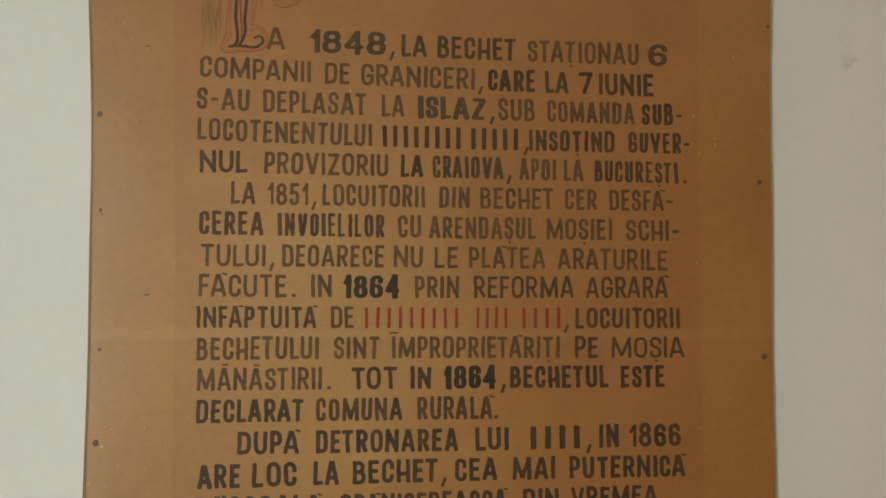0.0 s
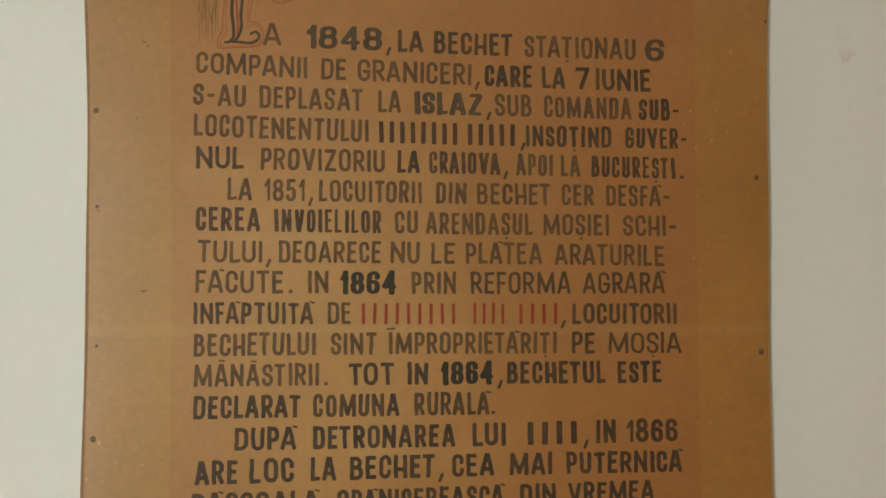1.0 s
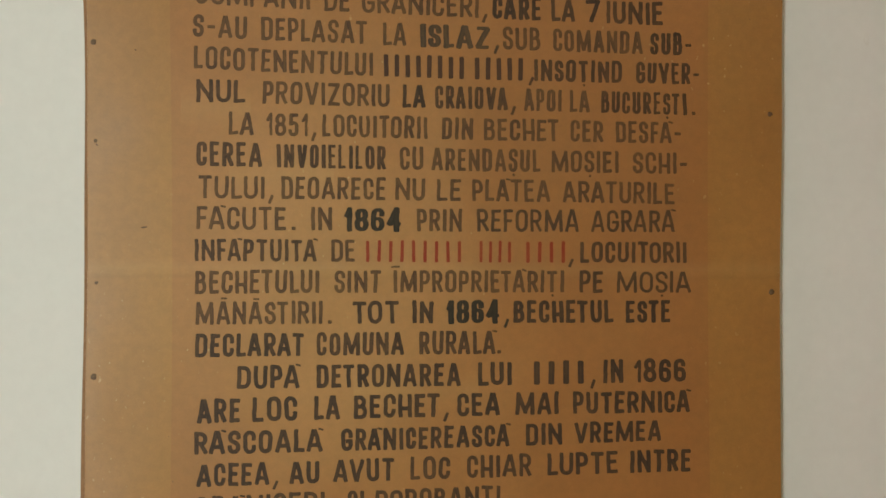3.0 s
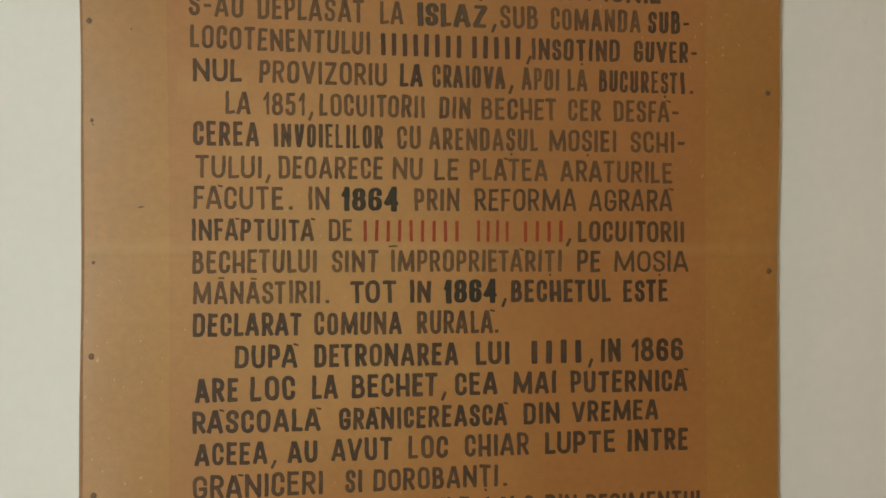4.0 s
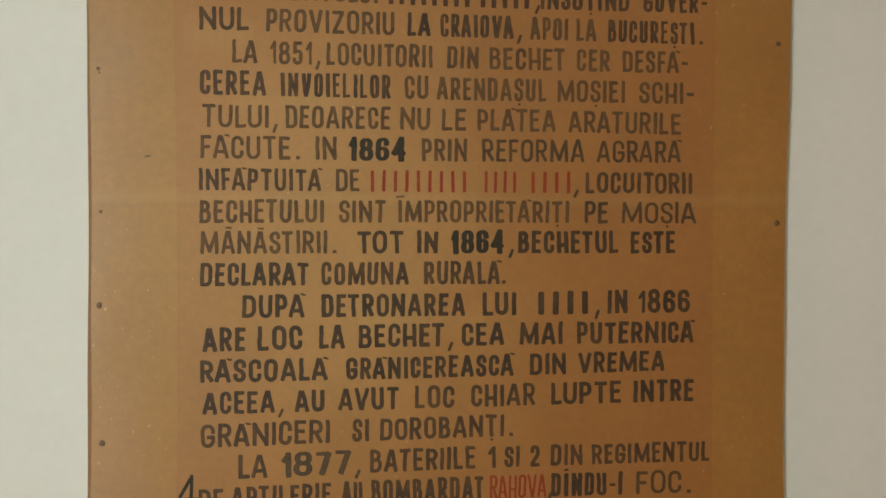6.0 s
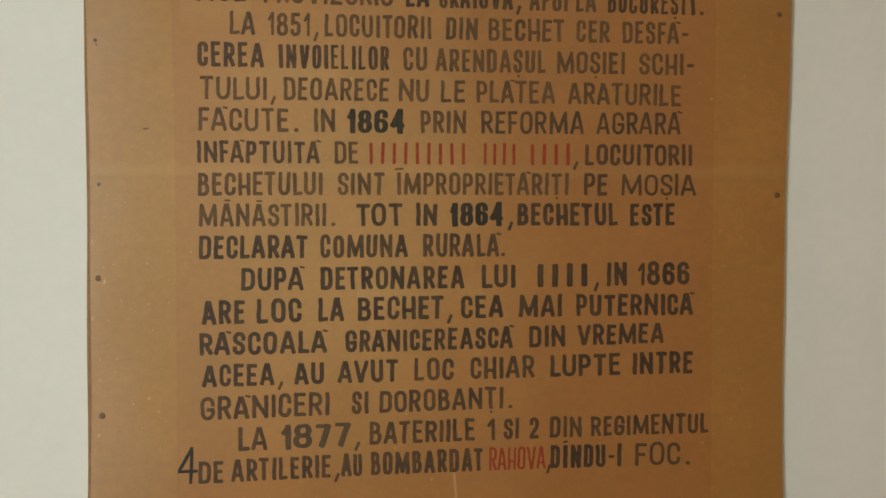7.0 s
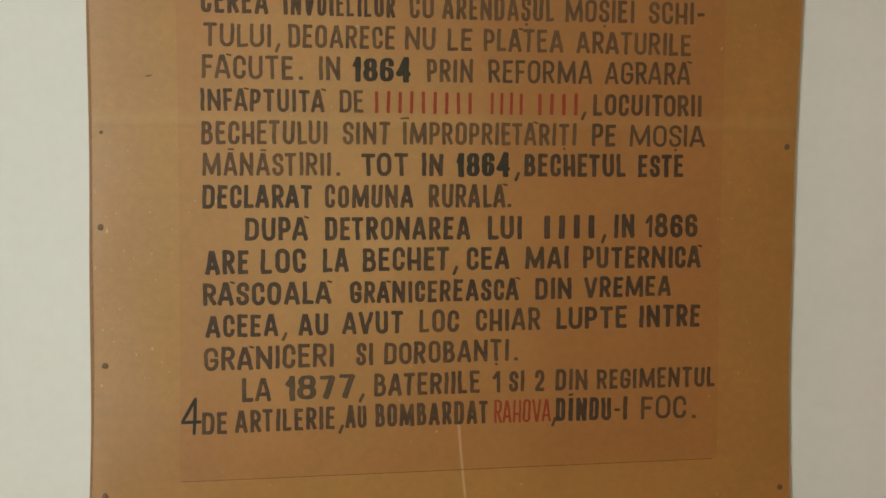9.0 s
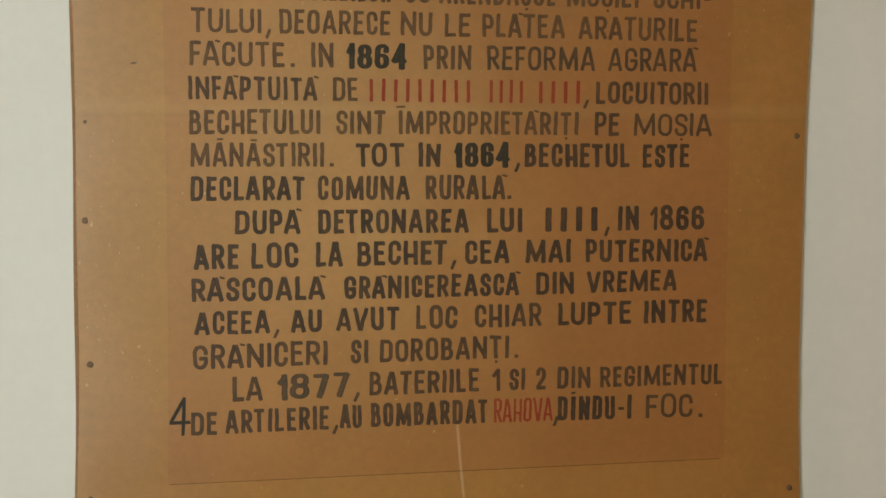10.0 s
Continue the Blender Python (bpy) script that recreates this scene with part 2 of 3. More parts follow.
def slab(left, right, z0, z1, y0, y1, steps=24, round_edge=0.0):
    """An upright board whose sides run along the curves left(z), right(z); its ends may slope (z0, z1 take x)."""
    bm = bmesh.new()
    cols = 10
    rows = {}
    for side, y in (("f", y0), ("b", y1)):
        for i in range(steps + 1):
            s = i / steps
            for j in range(cols + 1):
                u = j / cols
                zm = z0(0) * (1 - s) + z1(0) * s
                x = left(zm) * (1 - u) + right(zm) * u
                z = z0(x) * (1 - s) + z1(x) * s
                inset = round_edge if side == "f" else 0.0
                x -= inset * (1 if j == cols else -1 if j == 0 else 0)
                z -= inset * (1 if i == steps else -1 if i == 0 else 0)
                rows[side, i, j] = bm.verts.new((x, y, z))
    for i in range(steps):
        for j in range(cols):
            bm.faces.new([rows["f", i, j], rows["f", i, j + 1], rows["f", i + 1, j + 1], rows["f", i + 1, j]])
            bm.faces.new([rows["b", i, j], rows["b", i + 1, j], rows["b", i + 1, j + 1], rows["b", i, j + 1]])
        bm.faces.new([rows["f", i, 0], rows["f", i + 1, 0], rows["b", i + 1, 0], rows["b", i, 0]])
        bm.faces.new([rows["f", i, cols], rows["b", i, cols], rows["b", i + 1, cols], rows["f", i + 1, cols]])
    for j in range(cols):
        bm.faces.new([rows["f", 0, j], rows["b", 0, j], rows["b", 0, j + 1], rows["f", 0, j + 1]])
        bm.faces.new([rows["f", steps, j], rows["f", steps, j + 1], rows["b", steps, j + 1], rows["b", steps, j]])
    return bm


# ---- the room ----
def wall_with_openings(name, fixed, start, end, openings, along_y=True):
    """A wall in pieces round its openings (from, to, foot, head), in order along it."""
    bm = bmesh.new()

    def piece(a, b, z0, z1):
        if b > a and z1 > z0:
            box(bm, *((*fixed, a, b) if along_y else (a, b, *fixed)), z0, z1)

    edge = start
    for a, b, z0, z1 in openings:
        piece(edge, a, 0, TOP)
        piece(a, b, 0, z0)
        piece(a, b, z1, TOP)
        edge = b
    piece(edge, end, 0, TOP)
    return finish(name, bm, M_ROOM)


def simple(name, mat, *b):
    bm = bmesh.new()
    box(bm, *b)
    return finish(name, bm, mat)


WALL = ("plain plastered wall with a window opening, out of view", "wall")
tagged(simple("wall_north", M_WALL, ADDED_PASSAGE - 0.2, RIGHT + 0.2, WALL_Y, WALL_Y + 0.2, 0, TOP), "white plastered wall with faint stains", "wall", kind="structure")
tagged(wall_with_openings("wall_south", (BACK - 0.2, BACK), LEFT - 0.2, RIGHT + 0.2, (ADDED_BACK_WINDOW,), False), *WALL, kind="structure")
tagged(simple("wall_east", M_ROOM, RIGHT, RIGHT + 0.2, BACK, WALL_Y, 0, TOP), "plain dusty pink plastered wall, out of view", "wall", kind="structure")
tagged(wall_with_openings("wall_west", (LEFT - 0.2, LEFT), BACK, WALL_Y, (BIG_WINDOW, ADDED_DOORWAY)), *WALL, kind="structure")
# Unseen passage walls, added to hold the grazing lamp.
tagged(simple("added_passage_wall", M_ROOM, ADDED_PASSAGE, LEFT - 0.2, -1.60, -1.40, 0, TOP), "plain dusty pink plastered wall, out of view", "wall", kind="structure")
tagged(wall_with_openings("added_passage_end", (ADDED_PASSAGE - 0.2, ADDED_PASSAGE), -1.60, WALL_Y, (ADDED_END_WINDOW,)), *WALL, kind="structure")
tagged(simple("floor", M_FLOOR, ADDED_PASSAGE - 0.2, RIGHT + 0.2, BACK - 0.2, WALL_Y + 0.2, -0.1, 0), "brown wooden floor", "floor", kind="structure")
tagged(simple("ceiling", M_CEIL, ADDED_PASSAGE - 0.2, RIGHT + 0.2, BACK - 0.2, WALL_Y + 0.2, TOP, TOP + 0.1), "white plastered ceiling", "ceiling", kind="structure")


def window(name, m, width, height):
    """A plain casement, its foot at m, facing along m's y."""
    w, half = 0.03, width / 2
    bm = bmesh.new()
    box(bm, -half, -half + w, -0.025, 0.025, 0, height)
    box(bm, half - w, half, -0.025, 0.025, 0, height)
    box(bm, -half + w, half - w, -0.025, 0.025, 0, w)
    box(bm, -half + w, half - w, -0.025, 0.025, height - w, height)
    bm.transform(m)
    root = tagged(finish(name, bm, M_FRAME), "white painted casement window, out of view", "window", kind="structure")
    bm = bmesh.new()
    box(bm, -half + w, half - w, -0.003, 0.003, w, height - w)
    bm.transform(m)
    finish("pane", bm, M_GLASS, root).visible_shadow = False


window("window_1", pose(LEFT - 0.14, -1.30, 0.32, 0, 0, 90), 1.00, 2.20)
# Unseen window added round the grazing lamp.
window("added_window_2", pose(ADDED_PASSAGE - 0.14, -0.53, 0.50, 0, 0, 90), 0.14, 1.85)
# Unseen window added round the back fill lamp.
window("added_window_3", pose(-0.65, BACK - 0.14, 0.35), 1.26, 2.25)


# ---- the panel ----
BOTTOM, HEAD = 0.945, 2.34
CARD_Y, SHEET_Y = 0.00018, 0.0


def waist(z, half, k):
    return half + k * (z - 1.40) ** 2


panel = new("history_panel")
panel.matrix_world = pose(0, WALL_Y, BOTTOM)
tagged(panel, "tall brown card panel with painted lettering, nailed to white wall", "wall panel")
bpy.context.view_layer.update()

ripple = lambda z, s: 0.0012 * math.sin(7.3 * z + s) + 0.0007 * math.sin(17.0 * z + 2.1 * s)
finish("card", slab(lambda z: -waist(z, 0.4995, 0.036) + ripple(z, 0.4), lambda z: waist(z, 0.4995, 0.030) + ripple(z, 2.0),
                    lambda x: BOTTOM + 0.004, lambda x: HEAD, CARD_Y, 0.0018, 40, 0.0008), M_CARD, panel)
finish("backing_board", slab(lambda z: -waist(z, 0.5045, 0.034) + ripple(z, 0.9), lambda z: waist(z, 0.4985, 0.030) + ripple(z, 2.2),
                             lambda x: BOTTOM, lambda x: HEAD, 0.0018, 0.0031, 40, 0.0006), M_BACK, panel, "reddish-brown hardboard backing")
sheet = finish("text_sheet", slab(lambda z: -0.3785 - 0.024 * (z - 1.3) ** 2, lambda z: 0.3935 + 0.016 * (z - 1.35) ** 2 + 0.004 * (1.35 - z),
                                  lambda x: 1.0178 + 0.0462 * x, lambda x: 2.24, SHEET_Y, CARD_Y + 0.0001, 30), M_SHEET, panel,
               "darker brown sheet painted with text")
for x in (-0.40, 0.40):
    bm = bmesh.new()
    box(bm, x - 0.025, x + 0.025, 0.0031, WALL_Y, BOTTOM + 0.02, HEAD - 0.02)
    finish("batten", bm, M_BATTEN, panel, "pale wooden batten")


def nail(x, z, r, mat, squash=1.0, turn=0.0, name="nail", label=""):
    """A small domed nail head with a dented rim."""
    bm = bmesh.new()
    r *= 0.92
    bmesh.ops.create_uvsphere(bm, u_segments=14, v_segments=8, radius=r)
    for v in bm.verts:
        n = noise.noise(Vector((v.co.x / r + x * 40, v.co.y / r, v.co.z / r + z * 40)))
        v.co = Vector((v.co.x * squash * (1 + 0.22 * n), v.co.y * 0.16, v.co.z * (1 + 0.22 * n)))
    bm.transform(pose(x, CARD_Y, z) @ pose(0, 0, 0, 0, turn, 0))
    return finish(name, bm, mat, panel, label, smooth=True)


for x, z, r, pale in ((-0.4954, 1.845, 0.0046, 0), (-0.4908, 1.7023, 0.0030, 1), (-0.487, 1.4987, 0.0028, 0), (-0.4891, 1.3651, 0.0050, 0),
                      (-0.4847, 1.1676, 0.0048, 0), (-0.4867, 0.9790, 0.0050, 0), (0.4862, 1.7477, 0.0040, 0), (0.4867, 1.4875, 0.0046, 1),
                      (0.4901, 0.9935, 0.0046, 0), (0.5050, 1.986, 0.0026, 1), (-0.503, 2.05, 0.0045, 0)):
    nail(x, z, r, M_PALE_NAIL if pale else M_NAIL)


def nick(x, z, length, turn, thick=0.0011):
    """A small flattened dark blob that stands for a torn nick in the card."""
    return nail(x, z, thick, M_NAIL, length / (2 * thick), turn, "nick", "small dark torn nick")


nick(-0.4270, 1.9480, 0.0080, 15)
nick(-0.4215, 1.9415, 0.0045, 30)
nick(-0.4206, 1.5782, 0.0105, -8, 0.0015)
nick(-0.4890, 1.6965, 0.0048, 40)
nick(-0.4356, 1.8335, 0.0028, 50)

# ---- lettering ----
# Each letter is a set of brush strokes on a unit box: points (u, v), or (u, v, r) where the brush rounds a corner.
STEM_UP = [(0, 0), (0, 1)]
STROKES = {
    "A": ([(0, 0), (0.43, 1)], [(1, 0), (0.57, 1)], [(0.20, 0.26), (0.80, 0.26)]),
    "B": (STEM_UP, [(0, 1), (0.86, 1, 1), (0.86, 0.54, 1), (0.1, 0.54)], [(0.1, 0.54), (1, 0.54, 1), (1, 0, 1), (0, 0)]),
    "C": ([(1, 0.68), (1, 1, 1), (0, 1, 1), (0, 0, 1), (1, 0, 1), (1, 0.26)],),
    "D": (STEM_UP, [(0, 1), (1, 1, 1), (1, 0, 1), (0, 0)]),
    "E": (STEM_UP, [(0, 1), (1, 1)], [(0, 0.53), (0.84, 0.53)], [(0, 0), (1, 0.01)]),
    "F": (STEM_UP, [(0, 1), (1, 1)], [(0, 0.5), (0.84, 0.5)]),
    "G": ([(1, 0.70), (1, 1, 1), (0, 1, 1), (0, 0, 1), (1, 0, 1), (1, 0.44)], [(0.55, 0.44), (1, 0.44)]),
    "H": (STEM_UP, [(1, 0), (1, 1)], [(0, 0.37), (1, 0.37)]),
    "I": ([(0.5, 0), (0.5, 1)],),
    "L": (STEM_UP, [(0, 0), (1, 0.02)]),
    "M": ([(0, 0), (0.05, 1)], [(0.06, 0.98), (0.5, 0.06)], [(0.5, 0.06), (0.94, 0.98)], [(0.95, 1), (1, 0)]),
    "N": (STEM_UP, [(0.02, 0.96), (0.98, 0.04)], [(1, 0), (1, 1)]),
    "O": ([(0.5, 1), (0, 1, 1), (0, 0, 1), (1, 0, 1), (1, 1, 1), (0.5, 1)],),
    "P": (STEM_UP, [(0, 1), (1, 1, 1), (1, 0.42, 1), (0, 0.42)]),
    "R": (STEM_UP, [(0, 1), (0.96, 1, 1), (0.96, 0.47, 1), (0, 0.47)], [(0.5, 0.44), (1, 0)]),
    "S": ([(1, 0.76), (1, 1, 1), (0, 1, 1), (0, 0.56, 1), (1, 0.46, 1), (1, 0, 1), (0, 0, 1), (0, 0.25)],),
    "T": ([(0, 1), (1, 1)], [(0.5, 1), (0.5, 0)]),
    "U": ([(0, 1), (0, 0, 1), (1, 0, 1), (1, 1)],),
    "V": ([(0, 1), (0.46, 0)], [(1, 1), (0.54, 0)]),
    "Z": ([(0.04, 1), (1, 1)], [(0.97, 0.97), (0.03, 0.03)], [(0, 0), (0.98, 0)]),
    "1": ([(1, 0), (1, 1)], [(0.92, 0.97), (0.04, 0.68)]),
    "2": ([(0.03, 0.74), (0.03, 1, 1), (1, 1, 1), (1, 0.58, 0.8), (0, 0.02)], [(0, 0), (1, 0)]),
    "4": ([(0.68, 1), (0, 0.28)], [(0, 0.28), (1, 0.28)], [(0.72, 0), (0.72, 1)]),
    "5": ([(0.08, 1), (0.95, 1)], [(0.1, 1), (0.05, 0.55)], [(0.05, 0.57), (1, 0.62, 1), (1, 0, 1), (0, 0, 1), (0, 0.18)]),
    "6": ([(1, 0.80), (1, 1, 1), (0, 1, 1), (0, 0, 1), (1, 0, 1), (1, 0.57, 1), (0.08, 0.55)],),
    "7": ([(0, 1), (1, 1)], [(0.98, 0.98), (0.36, 0)]),
    "8": ([(0.5, 1), (0.06, 1, 1), (0.06, 0.53, 1), (0.94, 0.53, 1), (0.94, 1, 1), (0.5, 1)],
          [(0.5, 0.53), (0, 0.53, 1), (0, 0, 1), (1, 0, 1), (1, 0.53, 1), (0.5, 0.53)]),
    "-": ([(0.12, 0.45), (0.95, 0.45)],),
    "|": ([(0.5, 0), (0.5, 1)],),
}
WIDTHS = {"I": 0.0, "1": 0.36, "M": 0.88, "N": 0.64, "A": 0.66, "V": 0.66, "O": 0.58, "C": 0.52, "U": 0.57, "D": 0.58, "G": 0.58, "H": 0.58, "Z": 0.60,
          "E": 0.48, "F": 0.46, "L": 0.46, "P": 0.52, "R": 0.56, "B": 0.55, "T": 0.56, "S": 0.52, "-": 0.42, "|": 0.62,
          "4": 0.68, "8": 0.62, "6": 0.58, "7": 0.56, "5": 0.54, "2": 0.52}
BASE = {"Ă": "A", "Ț": "T", "Ș": "S", "Î": "I", "Â": "A"}


def rounded(stroke, place_of, w):
    """The stroke's centre line in metres, its marked corners rounded."""
    P = [Vector(place_of(p[0], p[1])) for p in stroke]
    out = [P[0]]
    for i in range(1, len(P)):
        if i == len(P) - 1 or len(stroke[i]) < 3:
            out.append(P[i])
            continue
        r = stroke[i][2]
        a, b, c = P[i - 1], P[i], P[i + 1]
        ends = []
        for q, k in ((a, i - 1), (c, i + 1)):
            d = q - b
            level = abs(d.x) > abs(d.y)
            far = 0.5 if 0 < k < len(P) - 1 else 0.9
            cut = min(far * d.length, r * w * (0.50 if level else 0.60))
            ends.append(b + d.normalized() * cut)
        s, e = ends
        k1, k2 = s.lerp(b, 0.60), e.lerp(b, 0.60)
        for j in range(9):
            t = j / 8
            out.append(s * (1 - t) ** 3 + k1 * 3 * t * (1 - t) ** 2 + k2 * 3 * t * t * (1 - t) + e * t ** 3)
    return out


def ribbon(data, line, width, level_share, lift, seed, ragged=1.0):
    """A painted stroke along a line: blunt round ends, a slightly uneven width, a low domed body."""
    verts, faces = data
    closed = (line[0] - line[-1]).length < 1e-6
    d0, d1 = (line[0] - line[1]).normalized(), (line[-1] - line[-2]).normalized()
    reach = lambda d: 0.46 * width * (level_share + (1 - level_share) * abs(d.y)) * max(abs(d.x), abs(d.y)) ** 3
    if not closed:
        line = [line[0] + d0 * reach(d0)] + line[1:-1] + [line[-1] + d1 * reach(d1)]
    run = [0.0]
    for a, b in zip(line, line[1:]):
        run.append(run[-1] + (b - a).length)
    total, e = run[-1], 0.30 * width
    count = max(int(total / 0.0014), 4)
    stops = sorted([0, 0.12 * e, 0.4 * e, 0.8 * e, total, total - 0.12 * e, total - 0.4 * e, total - 0.8 * e]
                   + [1.1 * e + (total - 2.2 * e) * k / count for k in range(count + 1)])
    if closed:
        stops = [total * k / (2 * count) for k in range(2 * count)]
    j, n0 = 0, len(verts)
    for s in stops:
        s = min(max(s, 0.0), total)
        while j < len(line) - 2 and run[j + 1] < s:
            j += 1
        f = (s - run[j]) / max(run[j + 1] - run[j], 1e-9)
        p = line[j].lerp(line[j + 1], f)
        q0, q1 = line[max(j - (f < 0.5), 0)], line[min(j + 1 + (f >= 0.5), len(line) - 1)]
        d = (q1 - q0).normalized()
        n = Vector((-d.y, d.x))
        wob = Vector((p.x * 90, seed, p.y * 90))
        p = p + n * (0.0007 * ragged * noise.noise(wob))
        w = 0.5 * width * (level_share + (1 - level_share) * abs(d.y))
        near = min(s, total - s) / e
        cap = (1 - (1 - near) ** 3.2) ** (1 / 3.2) if near < 1 and not closed else 1.0
        rough = Vector((p.x * 420, seed * 3.7, p.y * 420))
        wl = w * max(cap, 0.45) * (1 + 0.09 * ragged * noise.noise(rough) + 0.07 * ragged * noise.noise(wob * 0.6))
        wr = w * max(cap, 0.45) * (1 + 0.09 * ragged * noise.noise(rough + Vector((9, 0, 4))) - 0.05 * ragged * noise.noise(wob * 0.6))
        for off, y in ((wl, 0.00001), (0.93 * wl, -lift), (0.0, -lift - 0.000005), (-0.93 * wr, -lift), (-wr, 0.00001)):
            q = p + n * off
            verts.append((q.x, SHEET_Y + y, q.y))
    for i in range(len(stops) - (not closed)):
        a, b = n0 + 5 * i, n0 + 5 * ((i + 1) % len(stops))
        for k in range(4):
            faces.append((a + k, a + k + 1, b + k + 1, b + k))
    if closed:
        return
    faces.append(tuple(n0 + k for k in range(5)))
    last = n0 + 5 * (len(stops) - 1)
    faces.append(tuple(last + 4 - k for k in range(5)))


def painted(name, data, paint, label=""):
    bm = bmesh.new()
    me = bpy.data.meshes.new(name)
    me.from_pydata(data[0], [], data[1])
    bm.from_mesh(me)
    bpy.data.meshes.remove(me)
    bmesh.ops.recalc_face_normals(bm, faces=bm.faces)
    ob = finish(name, bm, paint, sheet, label)
    ob.data.attributes.new("middle", "FLOAT", "POINT").data.foreach_set("value", [float(i % 5 == 2) for i in range(len(data[0]))])
    return ob


def dash(data, x0, z0, x1, z1, w, lift=0.00012):
    ribbon(data, [Vector((x0, z0)), Vector(((x0 + x1) / 2, (z0 + z1) / 2)), Vector((x1, z1))], w, 1.0, lift, x0 * 31, 0.8)


def write_word(text, x0, x1, base, height, kind):
    """One painted word between x0 and x1; base(x) is the height of its foot."""
    weight, paint = INKS[kind]
    tail = text[-1] if text[-1] in ",." else ""
    text = text.rstrip(",.")
    data = ([], [])
    h = height(0.5 * (x0 + x1))
    stem = weight * h
    level_share = 0.62 if kind in "gk" else 0.94
    wide = [WIDTHS.get(BASE.get(c, c), 0.55) for c in text]
    gap = (0.115 if kind not in "gk" else 0.09) * h if len(text) > 1 else 0.0
    # a T, an L or slanted letters stand closer to their neighbours
    closer = [0.0] * len(text)
    for i in range(len(text) - 1):
        pair = BASE.get(text[i], text[i]) + BASE.get(text[i + 1], text[i + 1])
        if pair in ("TA", "LA", "AT", "LT", "AV", "VA", "LU", "RA", "FA", "PA", "ST", "ET", "CA", "TO", "RT"):
            closer[i] = 0.55 * gap
        elif pair in ("II", "IN", "IM", "NI", "UI", "HI", "DI", "EI", "TI", "LI"):
            closer[i] = -0.25 * gap
    fixed = sum(stem for w in wide if w == 0.0) + gap * (len(text) - 1) - sum(closer)
    room = (x1 - x0 - fixed) / max(sum(wide) * h, 1e-6)
    if room < 0.66 and sum(wide) > 0:
        gap *= 0.6
        closer = [0.6 * c for c in closer]
        fixed = sum(stem for w in wide if w == 0.0) + gap * (len(text) - 1) - sum(closer)
        room = (x1 - x0 - fixed) / (sum(wide) * h)
    x = x0
    for i, (c, w) in enumerate(zip(text, wide)):
        cell = stem if w == 0.0 else w * h * room
        z = base(x + cell / 2) + random.uniform(-0.010, 0.010) * h
        hh = h * random.uniform(0.975, 1.025)
        tilt = random.uniform(-0.020, 0.020)
        pen = stem * random.uniform(0.95, 1.06)
        if c == "|":
            pen = (0.36 if kind == "r" else 0.50) * cell
        # a crowded letter is drawn with a lighter hand
        pen = min(pen, 0.42 * cell) if w and c != "|" and kind not in "gk" else pen
        inner, up = max(cell - pen, 1e-5), hh - 0.92 * pen * level_share
        place_of = lambda u, v: (x + pen / 2 + u * inner + tilt * (v - 0.5) * hh, z + 0.46 * pen * level_share + v * up)
        for k, stroke in enumerate(STROKES[BASE.get(c, c)]):
            ribbon(data, rounded(stroke, place_of, inner), pen, level_share, 0.00006 + 0.00002 * k, 5.3 * i + 1.7 * k + 40 * x0,
                   0.4 if c == "|" else 1.0)
        t = 0.085 * h
        if c == "Ă":
            dash(data, x + 0.80 * cell, z + 1.01 * hh, x + 0.80 * cell + 0.15 * h, z + 0.975 * hh, t)
        elif c == "Â":
            dash(data, x + 0.38 * cell, z + 1.13 * hh, x + 0.70 * cell, z + 1.12 * hh, t)
        elif c == "Î":
            m = x + 0.5 * cell
            reach = 0.16 if i == 0 else 0.06
            dash(data, m - reach * h, z + 1.14 * hh, m + reach * h, z + 1.16 * hh, t)
        elif c in "ȚȘ":
            dash(data, x + 0.50 * cell, z - 0.17 * hh, x + 0.50 * cell + 0.05 * h, z - 0.12 * hh, t * 1.3)
        x += cell + gap - closer[i]
    end = x - gap
    label = "red painted word" if kind == "r" else ""
    if tail == ",":
        mark = ([], []) if kind == "r" else data
        near = 0.20 if kind == "r" else 0.33
        dash(mark, end + near * h, base(end) + 0.13 * h, end + (near - 0.12) * h, base(end) - 0.17 * h, 0.13 * h)
        if kind == "r":
            painted("comma", mark, INKS["d"][1], "dark painted comma")
    elif tail == ".":
        near = 0.14 if text[-1] == "Ă" else 0.31
        dash(data, end + near * h, base(end) + 0.08 * h, end + (near + 0.04) * h, base(end) + 0.08 * h, 0.15 * h)
    return painted("word", data, paint, label)


def write_line(foot, slope, bow, tall, taper, text, kinds, spans):
    base = lambda x: foot + slope * x + bow * x * x
    height = lambda x: tall + taper * x
    for i, (w, k) in enumerate(zip(text.split(), kinds)):
        write_word(w, spans[2 * i], spans[2 * i + 1], base, height, k)


write_line(1.9341, -0.0355, 0.0181, 0.0331, -0.0026, "A 1848, LA BECHET STAȚIONAU 6", "fgddfg",
           (-0.252, -0.225, -0.189, -0.074, -0.051, -0.013, 0.003, 0.121, 0.139, 0.307, 0.321, 0.350))
write_line(1.8875, -0.0370, 0.0134, 0.0326, 0.0022, "COMPANII DE GRANICERI, CARE LA 7 IUNIE", "fffbdbd",
           (-0.350, -0.186, -0.165, -0.128, -0.111, 0.059, 0.079, 0.150, 0.165, 0.200, 0.215, 0.237, 0.246, 0.329))
write_line(1.8420, -0.0289, 0.0139, 0.0326, -0.0015, "S-AU DEPLASAT LA ISLAZ, SUB COMANDA SUB-", "fffgffb",
           (-0.354, -0.276, -0.256, -0.103, -0.080, -0.046, -0.026, 0.076, 0.094, 0.149, 0.168, 0.299, 0.310, 0.371))
write_line(1.7966, -0.0242, 0.0222, 0.0322, -0.0035, "LOCOTENENTULUI |||||||| |||||, INSOȚIND GUVER-", "fnndd",
           (-0.352, -0.094, -0.082, 0.041, 0.050, 0.127, 0.140, 0.268, 0.289, 0.382))
